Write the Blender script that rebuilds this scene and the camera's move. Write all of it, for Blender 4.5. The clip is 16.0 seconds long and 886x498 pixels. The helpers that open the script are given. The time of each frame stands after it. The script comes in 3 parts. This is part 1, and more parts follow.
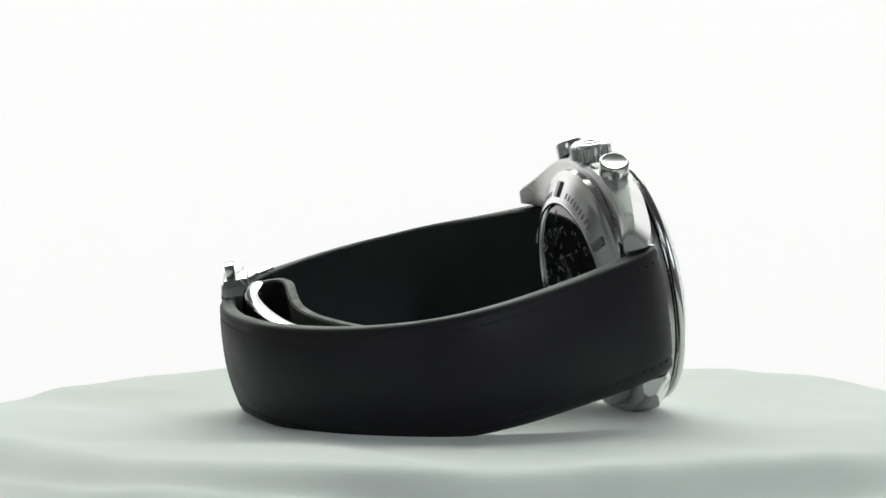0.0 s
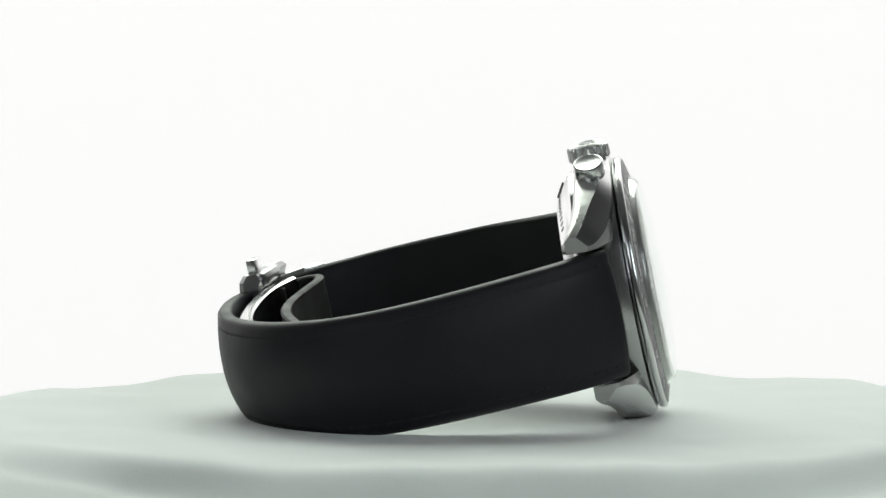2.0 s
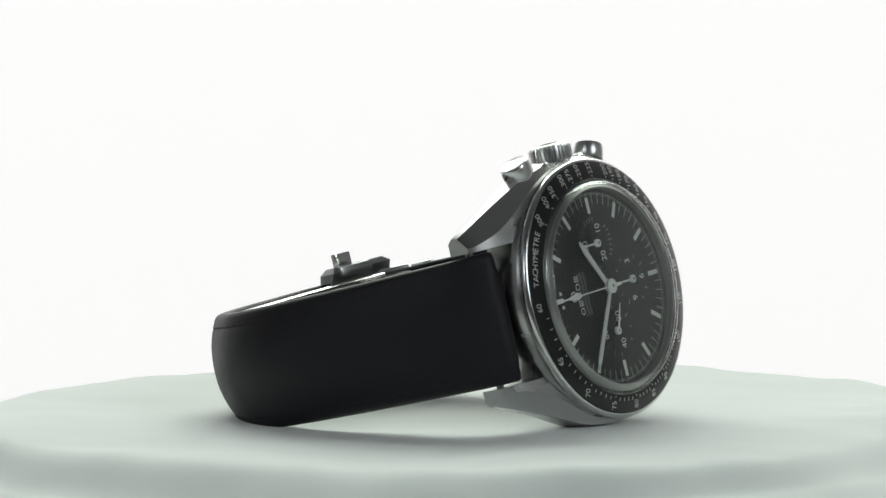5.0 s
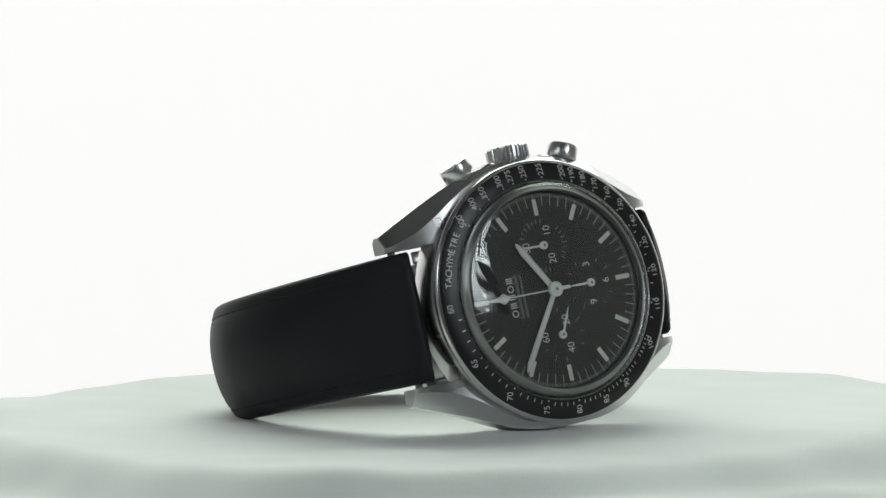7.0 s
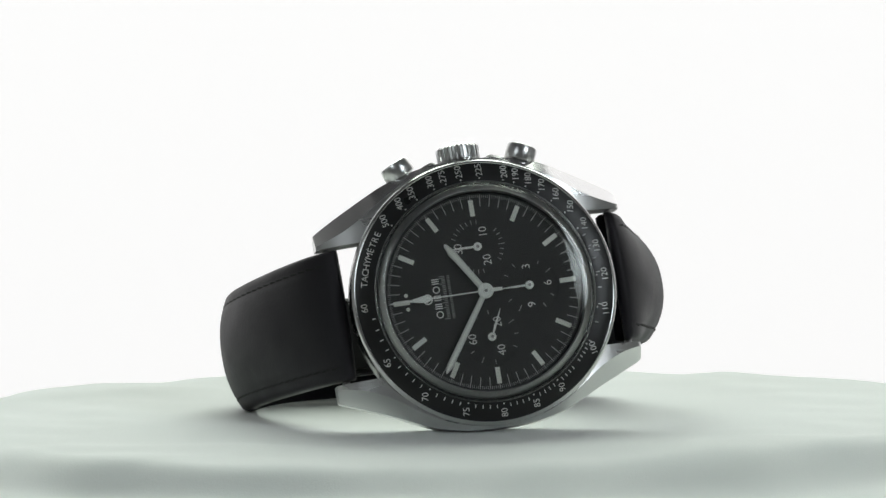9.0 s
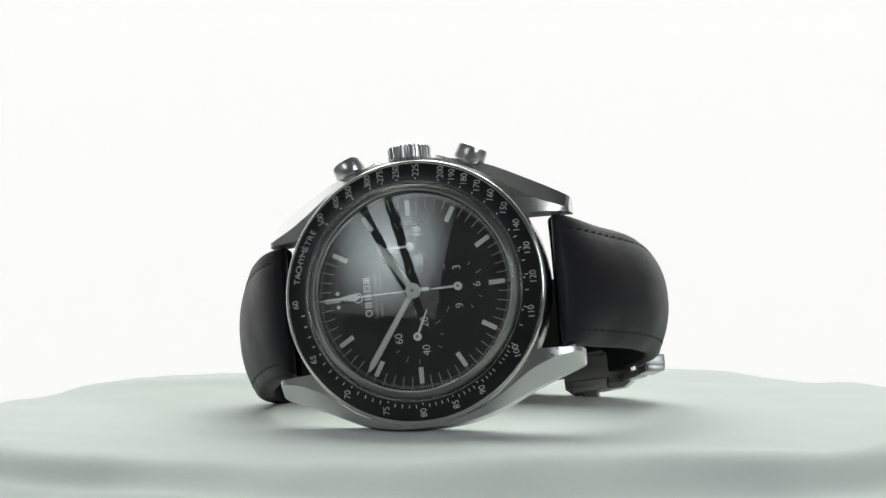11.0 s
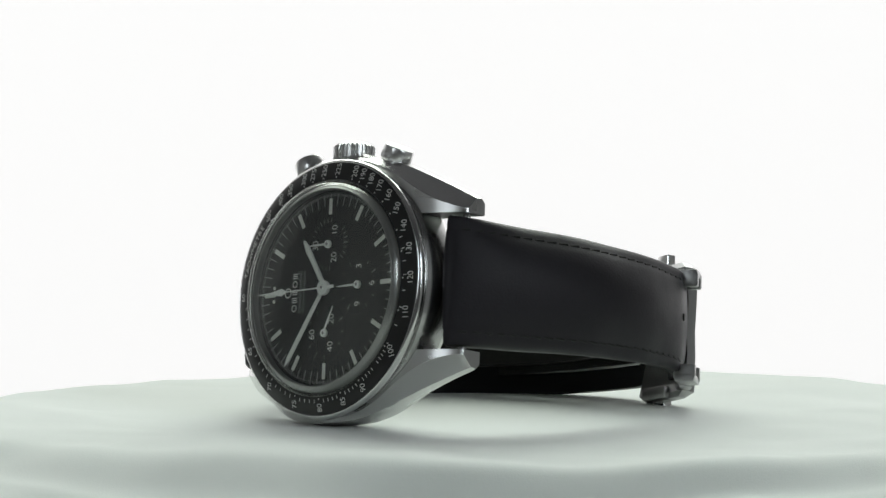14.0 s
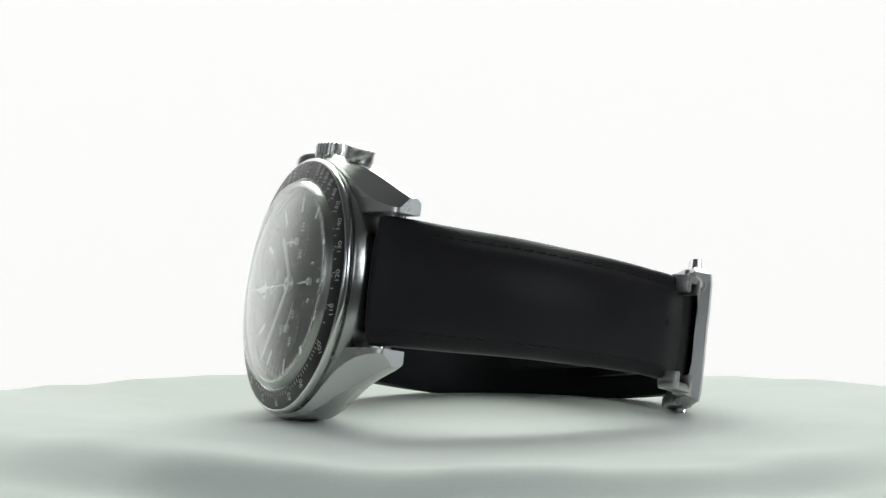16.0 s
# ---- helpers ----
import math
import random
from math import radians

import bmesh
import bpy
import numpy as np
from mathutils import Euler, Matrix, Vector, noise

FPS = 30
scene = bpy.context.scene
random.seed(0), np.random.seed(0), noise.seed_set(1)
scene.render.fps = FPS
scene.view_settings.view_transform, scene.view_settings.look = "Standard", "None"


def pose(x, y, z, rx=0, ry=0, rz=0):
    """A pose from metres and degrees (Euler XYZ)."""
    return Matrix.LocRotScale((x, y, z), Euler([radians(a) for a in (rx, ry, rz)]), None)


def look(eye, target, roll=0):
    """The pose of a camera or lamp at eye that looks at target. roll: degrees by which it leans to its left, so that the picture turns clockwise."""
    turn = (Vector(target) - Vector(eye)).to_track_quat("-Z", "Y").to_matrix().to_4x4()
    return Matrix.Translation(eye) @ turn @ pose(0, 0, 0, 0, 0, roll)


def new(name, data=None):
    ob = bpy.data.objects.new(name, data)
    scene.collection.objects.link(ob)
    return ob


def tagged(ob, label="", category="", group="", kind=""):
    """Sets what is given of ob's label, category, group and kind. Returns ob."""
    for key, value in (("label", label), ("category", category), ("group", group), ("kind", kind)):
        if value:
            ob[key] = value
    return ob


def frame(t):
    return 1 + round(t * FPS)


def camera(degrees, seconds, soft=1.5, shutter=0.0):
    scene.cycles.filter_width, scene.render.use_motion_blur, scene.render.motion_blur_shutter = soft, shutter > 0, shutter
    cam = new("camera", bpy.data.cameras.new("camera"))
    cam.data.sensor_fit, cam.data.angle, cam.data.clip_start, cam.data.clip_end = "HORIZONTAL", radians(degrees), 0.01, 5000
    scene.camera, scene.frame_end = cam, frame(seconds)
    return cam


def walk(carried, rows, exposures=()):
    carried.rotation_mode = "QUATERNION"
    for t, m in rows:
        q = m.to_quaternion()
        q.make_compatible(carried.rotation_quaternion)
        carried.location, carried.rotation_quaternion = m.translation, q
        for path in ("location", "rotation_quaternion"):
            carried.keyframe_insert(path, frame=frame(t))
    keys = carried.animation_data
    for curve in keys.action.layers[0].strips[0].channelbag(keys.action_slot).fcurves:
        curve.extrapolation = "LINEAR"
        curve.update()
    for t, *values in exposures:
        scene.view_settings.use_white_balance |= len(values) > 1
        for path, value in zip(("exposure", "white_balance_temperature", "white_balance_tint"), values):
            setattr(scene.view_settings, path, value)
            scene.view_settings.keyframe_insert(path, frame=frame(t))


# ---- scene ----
cam = camera(14.94, 16.0)
EYE = pose(0.0, -0.53378, 0.05356, 87.088, 0.270, 0.335)
walk(cam, [(0.0, EYE), (16.0, EYE)])


def turn(t):
    """The turntable's angle at t seconds."""
    s = t - 9.0
    return 0.14463 - 0.18808 * s + 0.00047 * s * s


# the watch at turntable angle zero: local x to 3 o'clock, y to 12 o'clock, z out of the dial
REST = Matrix(((-0.1290, -0.9916, 0.0, -0.00094), (0.1870, -0.0243, -0.9821, -0.02849),
               (0.9739, -0.1267, 0.1885, 0.02144), (0, 0, 0, 1)))

# ---- world and lights ----
world = bpy.data.worlds.new("studio")
scene.world = world
world.use_nodes = True
world.node_tree.nodes["Background"].inputs["Color"].default_value = (0.80, 0.86, 0.90, 1)
world.node_tree.nodes["Background"].inputs["Strength"].default_value = 0.25


def area(name, eye, target, sx, sy, watts, colour):
    data = bpy.data.lights.new(name, "AREA")
    data.shape, data.size, data.size_y, data.energy, data.color = "RECTANGLE", sx, sy, watts, colour
    ob = new(name, data)
    ob.matrix_world = look(eye, target)
    return ob


# unseen area light above and behind, added to light the cloth from the rear
area("rear_area_light", (0, 0.95, 0.96), (0, 0.0, 0), 1.15, 0.95, 16.5, (0.91, 1.0, 0.90))


# ---- materials ----
def material(name, colour, rough=0.5, metal=0.0, **extra):
    m = bpy.data.materials.new(name)
    m.use_nodes = True
    b = m.node_tree.nodes["Principled BSDF"]
    b.inputs["Base Color"].default_value = (*colour, 1)
    b.inputs["Roughness"].default_value = rough
    b.inputs["Metallic"].default_value = metal
    for key, value in extra.items():
        b.inputs[key.replace("_", " ")].default_value = value
    return m


def grain(m, scale, bump, distance, low=None, high=None, stretch=(1, 1, 1), rough=None, detail=4.0, second=None):
    """Adds relief, colour variation and uneven gloss at real size (scale: features a metre)."""
    nt = m.node_tree
    b = nt.nodes["Principled BSDF"]
    co = nt.nodes.new("ShaderNodeTexCoord")
    mp = nt.nodes.new("ShaderNodeMapping")
    mp.inputs["Scale"].default_value = stretch
    nt.links.new(co.outputs["Object"], mp.inputs["Vector"])
    tx = nt.nodes.new("ShaderNodeTexNoise")
    tx.inputs["Scale"].default_value, tx.inputs["Detail"].default_value = scale, detail
    nt.links.new(mp.outputs["Vector"], tx.inputs["Vector"])
    height = tx.outputs["Fac"]
    big = nt.nodes.new("ShaderNodeTexNoise")
    big.inputs["Scale"].default_value, big.inputs["Detail"].default_value = second or scale / 14, 3
    nt.links.new(mp.outputs["Vector"], big.inputs["Vector"])
    if bump:
        bp = nt.nodes.new("ShaderNodeBump")
        bp.inputs["Strength"].default_value, bp.inputs["Distance"].default_value = bump, distance
        nt.links.new(height, bp.inputs["Height"])
        nt.links.new(bp.outputs["Normal"], b.inputs["Normal"])
    if low:
        mix = nt.nodes.new("ShaderNodeMix")
        mix.data_type = "RGBA"
        add = nt.nodes.new("ShaderNodeMath")
        add.operation = "MULTIPLY_ADD"
        add.inputs[1].default_value = 0.4
        nt.links.new(tx.outputs["Fac"], add.inputs[0])
        half = nt.nodes.new("ShaderNodeMath")
        half.operation = "MULTIPLY"
        half.inputs[1].default_value = 0.6
        nt.links.new(big.outputs["Fac"], half.inputs[0])
        nt.links.new(half.outputs[0], add.inputs[2])
        nt.links.new(add.outputs[0], mix.inputs["Factor"])
        mix.inputs[6].default_value, mix.inputs[7].default_value = (*low, 1), (*high, 1)
        nt.links.new(mix.outputs[2], b.inputs["Base Color"])
    if rough:
        mr = nt.nodes.new("ShaderNodeMapRange")
        mr.inputs["From Min"].default_value, mr.inputs["From Max"].default_value = 0.3, 0.7
        mr.inputs["To Min"].default_value, mr.inputs["To Max"].default_value = rough
        nt.links.new(big.outputs["Fac"], mr.inputs["Value"])
        nt.links.new(mr.outputs["Result"], b.inputs["Roughness"])
    return m


steel = grain(material("polished_steel", (0.66, 0.66, 0.655), 0.16, 1.0), 900, 0.02, 0.00003, rough=(0.12, 0.22))
brushed = grain(material("brushed_steel", (0.54, 0.54, 0.535), 0.30, 1.0), 2500, 0.12, 0.00003,
                stretch=(1, 0.05, 1), rough=(0.24, 0.36))
satin = grain(material("satin_steel", (0.46, 0.46, 0.455), 0.24, 1.0), 1400, 0.04, 0.00003, rough=(0.20, 0.30))
ring_steel = grain(material("matt_ring_steel", (0.36, 0.36, 0.355), 0.36, 1.0), 1400, 0.02, 0.00003, rough=(0.32, 0.40))
soft_steel = grain(material("softly_polished_steel", (0.70, 0.70, 0.695), 0.28, 1.0), 900, 0.02, 0.00003, rough=(0.25, 0.32))
clasp_steel = grain(material("clasp_steel", (0.43, 0.43, 0.43), 0.34, 1.0), 2200, 0.10, 0.00003, stretch=(0.05, 1, 1), rough=(0.28, 0.40))
# dark colour for pins and engraving; paints in shade of collars, slots, joints
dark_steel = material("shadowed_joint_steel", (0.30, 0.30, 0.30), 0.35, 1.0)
leather = grain(material("black_leather", (0.010, 0.009, 0.012), 0.5, 0.0, Specular_IOR_Level=0.30), 2600, 0.28, 0.00012,
                (0.0078, 0.0066, 0.0094), (0.0150, 0.0130, 0.0175), rough=(0.46, 0.62), second=110)
lining = grain(material("black_leather_lining", (0.008, 0.008, 0.009), 0.6, 0.0, Specular_IOR_Level=0.25), 3800, 0.22, 0.0001,
               (0.008, 0.008, 0.010), (0.015, 0.015, 0.018), rough=(0.55, 0.7), second=130)
worn = grain(material("worn_grey_leather", (0.02, 0.02, 0.02), 0.6, 0.0, Specular_IOR_Level=0.2), 1700, 0.4, 0.00015,
             (0.007, 0.007, 0.007), (0.024, 0.024, 0.022), rough=(0.46, 0.66), second=260)
edge_paint = grain(material("leather_edge_paint", (0.02, 0.02, 0.02), 0.5, 0.0, Specular_IOR_Level=0.22), 1800, 0.15, 0.0001,
                   (0.011, 0.011, 0.011), (0.028, 0.028, 0.028), rough=(0.48, 0.62), second=200)
thread = material("black_thread", (0.006, 0.006, 0.006), 0.75)
dial_black = grain(material("matt_black_dial", (0.010, 0.010, 0.010), 0.6), 700, 0, 0.00003,
                   (0.0138, 0.0134, 0.0140), (0.0165, 0.0161, 0.0167), rough=(0.56, 0.64), second=150)
insert_black = grain(material("anodised_black_aluminium", (0.012, 0.012, 0.012), 0.32, 0.0, Specular_IOR_Level=0.35), 3000, 0.05, 0.00002,
                     (0.009, 0.009, 0.009), (0.016, 0.016, 0.016), rough=(0.26, 0.38), second=180)
print_dim = material("dim_grey_print", (0.30, 0.30, 0.30), 0.55)
print_grey = material("faded_grey_print", (0.50, 0.50, 0.50), 0.55)
silver_print = material("silver_print", (0.82, 0.82, 0.81), 0.4)
bezel_print = material("bezel_print", (0.72, 0.72, 0.71), 0.45)
lume = grain(material("luminous_paint", (0.74, 0.76, 0.72), 0.55), 4000, 0.05, 0.00003,
             (0.66, 0.69, 0.64), (0.80, 0.81, 0.78), second=400)
hand_white = material("white_lacquer", (0.80, 0.82, 0.80), 0.35)
hand_edge = material("grey_white_lacquer", (0.62, 0.63, 0.62), 0.35)


def clear_shell(name, f0, power):
    """Thin clear plastic: light goes straight through, and the gloss grows towards grazing angles."""
    m = bpy.data.materials.new(name)
    m.use_nodes = True
    nt = m.node_tree
    nt.nodes.remove(nt.nodes["Principled BSDF"])
    clear, gloss, mix = (nt.nodes.new(k) for k in ("ShaderNodeBsdfTransparent", "ShaderNodeBsdfGlossy", "ShaderNodeMixShader"))
    clear.inputs["Color"].default_value = (0.985, 0.99, 0.985, 1)
    gloss.inputs["Color"].default_value = (0.97, 1.0, 0.975, 1)
    gloss.inputs["Roughness"].default_value = 0.015
    edge, curve, scaled = nt.nodes.new("ShaderNodeLayerWeight"), nt.nodes.new("ShaderNodeMath"), nt.nodes.new("ShaderNodeMath")
    edge.inputs["Blend"].default_value = 0.5
    curve.operation, curve.inputs[1].default_value = "POWER", power
    scaled.operation, scaled.inputs[1].default_value, scaled.inputs[2].default_value = "MULTIPLY_ADD", 1 - f0, f0
    nt.links.new(edge.outputs["Facing"], curve.inputs[0])
    nt.links.new(curve.outputs[0], scaled.inputs[0])
    nt.links.new(scaled.outputs[0], mix.inputs[0])
    nt.links.new(clear.outputs[0], mix.inputs[1])
    nt.links.new(gloss.outputs[0], mix.inputs[2])
    nt.links.new(mix.outputs[0], nt.nodes["Material Output"].inputs["Surface"])
    return m


crystal_mat = clear_shell("acrylic_crystal", 0.04, 4.1)
smoked = material("caseback_sapphire", (0.012, 0.012, 0.013), 0.08, 0.0, IOR=1.77)
gold = material("rhodium_movement", (0.42, 0.42, 0.41), 0.30, 1.0)
cloth_mat = grain(material("white_cotton_cloth", (0.74, 0.77, 0.74), 0.85, 0.0, Sheen_Weight=0.35), 3500, 0.25, 0.0002,
                  (0.745, 0.785, 0.75), (0.812, 0.85, 0.822), second=28)
# unseen room surfaces, kept dark so the dial reflects little
wall_mat = grain(material("dark_unseen_room", (0.20, 0.20, 0.205), 0.9), 30, 0.1, 0.002,
                 (0.185, 0.185, 0.19), (0.215, 0.215, 0.22))
# unseen side walls, made pale as reflectors that brighten the steel
side_mat = grain(material("pale_reflector_wall", (0.70, 0.70, 0.70), 0.9), 30, 0.1, 0.002, (0.67, 0.67, 0.675), (0.73, 0.73, 0.735))
table_mat = grain(material("pale_laminate", (0.6, 0.6, 0.58), 0.5), 60, 0.05, 0.001, (0.55, 0.55, 0.53), (0.64, 0.64, 0.62))
glow = bpy.data.materials.new("glowing_white_backdrop")
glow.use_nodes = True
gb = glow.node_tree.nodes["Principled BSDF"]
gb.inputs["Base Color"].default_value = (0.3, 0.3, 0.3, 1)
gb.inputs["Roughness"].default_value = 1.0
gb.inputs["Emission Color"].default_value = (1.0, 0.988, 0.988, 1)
# painted glow: even in its middle, brightened at unseen sides for reflections, fading beyond
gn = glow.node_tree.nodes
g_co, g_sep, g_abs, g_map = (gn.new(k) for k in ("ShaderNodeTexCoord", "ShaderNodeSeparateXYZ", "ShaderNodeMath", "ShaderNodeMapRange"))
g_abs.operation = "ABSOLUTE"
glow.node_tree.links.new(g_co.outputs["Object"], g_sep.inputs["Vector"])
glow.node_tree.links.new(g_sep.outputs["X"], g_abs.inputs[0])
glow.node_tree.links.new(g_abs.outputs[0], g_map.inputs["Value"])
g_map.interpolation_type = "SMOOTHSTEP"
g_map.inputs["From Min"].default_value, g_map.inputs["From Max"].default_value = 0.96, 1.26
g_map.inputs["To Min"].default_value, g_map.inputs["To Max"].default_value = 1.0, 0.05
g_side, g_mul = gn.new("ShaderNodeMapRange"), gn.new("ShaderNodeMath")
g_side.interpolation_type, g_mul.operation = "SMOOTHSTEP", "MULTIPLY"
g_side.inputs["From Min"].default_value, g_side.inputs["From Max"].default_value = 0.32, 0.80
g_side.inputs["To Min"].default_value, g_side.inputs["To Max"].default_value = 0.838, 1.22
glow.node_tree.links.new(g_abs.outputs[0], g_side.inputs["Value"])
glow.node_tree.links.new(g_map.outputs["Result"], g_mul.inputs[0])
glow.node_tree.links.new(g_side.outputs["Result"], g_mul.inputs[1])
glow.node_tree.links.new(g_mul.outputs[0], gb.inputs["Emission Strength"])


def diffuser_material(strength, colour, spread):
    """Lamp fabric that is brightest where the lamp stands behind it."""
    m = bpy.data.materials.new("lit_diffuser")
    m.use_nodes = True
    nt = m.node_tree
    b = nt.nodes["Principled BSDF"]
    b.inputs["Base Color"].default_value = (0.8, 0.8, 0.8, 1)
    co = nt.nodes.new("ShaderNodeTexCoord")
    gr = nt.nodes.new("ShaderNodeTexGradient")
    gr.gradient_type = "SPHERICAL"
    mp = nt.nodes.new("ShaderNodeMapping")
    mp.inputs["Scale"].default_value = (*spread, 1)
    nt.links.new(co.outputs["Object"], mp.inputs["Vector"])
    nt.links.new(mp.outputs["Vector"], gr.inputs["Vector"])
    mr = nt.nodes.new("ShaderNodeMapRange")
    mr.inputs["To Min"].default_value, mr.inputs["To Max"].default_value = 0.02 * strength, strength
    nt.links.new(gr.outputs["Fac"], mr.inputs["Value"])
    b.inputs["Emission Color"].default_value = (*colour, 1)
    nt.links.new(mr.outputs["Result"], b.inputs["Emission Strength"])
    return m


key_fabric = diffuser_material(19.0, (0.87, 0.95, 1.0), (3.9, 2.5))
fill_fabric = diffuser_material(6.0, (0.87, 0.95, 1.0), (3.3, 2.9))
lamp_black = material("black_lamp_housing", (0.02, 0.02, 0.02), 0.6)

MM = 0.001


# ---- mesh helpers ----
def part(name, bm, mat, parent=None, label="", smooth=35, m=None):
    """Links a bmesh as one mesh object under a thing or a part."""
    me = bpy.data.meshes.new(name)
    bmesh.ops.recalc_face_normals(bm, faces=bm.faces)
    for f in bm.faces:
        f.smooth = True
    for e in bm.edges:
        if len(e.link_faces) == 2 and e.calc_face_angle(0) > radians(smooth):
            e.smooth = False
    bm.to_mesh(me)
    bm.free()
    for one in (mat if isinstance(mat, (list, tuple)) else (mat,)):
        me.materials.append(one)
    ob = new(name, me)
    ob.parent = parent
    if m is not None:
        ob.matrix_basis = m
    if label:
        tagged(ob, label)
    return ob


def share(name, source, parent, m):
    ob = new(name, source.data)
    ob.parent, ob.matrix_basis = parent, m
    return ob


def lathe(profile, seg=96, bm=None, m=None, close=False):
    """Turns (radius, height) pairs in mm about z. A radius of 0 closes to a point."""
    bm = bm or bmesh.new()
    rings = []
    for r, z in profile:
        if r <= 1e-6:
            rings.append([bm.verts.new((0, 0, z * MM))])
        else:
            rings.append([bm.verts.new((r * MM * math.cos(a), r * MM * math.sin(a), z * MM))
                          for a in (2 * math.pi * k / seg for k in range(seg))])
    pairs = list(zip(rings, rings[1:])) + ([(rings[-1], rings[0])] if close else [])
    for a, b in pairs:
        for k in range(seg):
            j = (k + 1) % seg
            if len(a) == 1 and len(b) == 1:
                continue
            if len(a) == 1:
                bm.faces.new((a[0], b[k], b[j]))
            elif len(b) == 1:
                bm.faces.new((a[k], a[j], b[0]))
            else:
                bm.faces.new((a[k], a[j], b[j], b[k]))
    if m is not None:
        bmesh.ops.transform(bm, matrix=m, verts=bm.verts)
    return bm


def block(x0, x1, y0, y1, z0, z1, bevel=0.0, bm=None, m=None, seg=2):
    """A bevelled box in mm."""
    own = bmesh.new()
    bmesh.ops.create_cube(own, size=1.0)
    for v in own.verts:
        v.co = Vector(((x0 + x1) / 2 + v.co.x * (x1 - x0), (y0 + y1) / 2 + v.co.y * (y1 - y0),
                       (z0 + z1) / 2 + v.co.z * (z1 - z0))) * MM
    if bevel:
        bmesh.ops.bevel(own, geom=own.edges[:], offset=bevel * MM, segments=seg, affect="EDGES", profile=0.6)
    if m is not None:
        bmesh.ops.transform(own, matrix=m, verts=own.verts)
    if bm is None:
        return own
    join(bm, own)
    return bm


def join(bm, other):
    me = bpy.data.meshes.new("join")
    other.to_mesh(me)
    other.free()
    bm.from_mesh(me)
    bpy.data.meshes.remove(me)
    return bm


def loft(sections, caps=True, bm=None):
    """Skins rings of points (mm) of equal count."""
    bm = bm or bmesh.new()
    rings = [[bm.verts.new(Vector(p) * MM) for p in s] for s in sections]
    n = len(rings[0])
    for a, b in zip(rings, rings[1:]):
        for k in range(n):
            j = (k + 1) % n
            bm.faces.new((a[k], a[j], b[j], b[k]))
    if caps:
        bm.faces.new(rings[0])
        bm.faces.new(rings[-1])
    return bm


def spline(points, n):
    """n + 1 points evenly along a Catmull-Rom curve through 2D points."""
    pts = [Vector(p) for p in points]
    pts = [2 * pts[0] - pts[1]] + pts + [2 * pts[-1] - pts[-2]]
    dense = []
    for i in range(1, len(pts) - 2):
        a, b, c, d = pts[i - 1:i + 3]
        for k in range(24):
            u = k / 24
            dense.append(0.5 * (2 * b + (c - a) * u + (2 * a - 5 * b + 4 * c - d) * u * u + (3 * b - a - 3 * c + d) * u ** 3))
    dense.append(pts[-2])
    run = [0.0]
    for p, q in zip(dense, dense[1:]):
        run.append(run[-1] + (q - p).length)
    out, j = [], 0
    for k in range(n + 1):
        s = run[-1] * k / n
        while j < len(run) - 2 and run[j + 1] < s:
            j += 1
        w = (s - run[j]) / max(run[j + 1] - run[j], 1e-9)
        out.append(dense[j].lerp(dense[j + 1], w))
    return out, run[-1]


def letters(text, size, extrude=0.02, spread=1.0):
    """A bmesh of text in mm, centred on its origin, in the built-in font."""
    cu = bpy.data.curves.new("text", "FONT")
    cu.body, cu.size, cu.extrude, cu.align_x, cu.align_y = text, size, extrude, "CENTER", "CENTER"
    cu.space_character, cu.resolution_u, cu.offset = spread, 3, -0.010 * size
    ob = bpy.data.objects.new("text", cu)
    scene.collection.objects.link(ob)
    me = bpy.data.meshes.new_from_object(ob.evaluated_get(bpy.context.evaluated_depsgraph_get()))
    bm = bmesh.new()
    bm.from_mesh(me)
    bpy.data.objects.remove(ob)
    bpy.data.curves.remove(cu)
    bpy.data.meshes.remove(me)
    bmesh.ops.transform(bm, matrix=Matrix.Scale(MM, 4), verts=bm.verts)
    return bm


def clock(deg, r=0.0, z=0.0, spin=True):
    """A pose on the dial: deg clockwise from 12 o'clock, local y pointing outwards."""
    a = radians(deg)
    m = Matrix.Translation((r * MM * math.sin(a), r * MM * math.cos(a), z * MM))
    up = Matrix.Rotation(-a, 4, "Z") if spin else Matrix.Identity(4)
    return m @ up


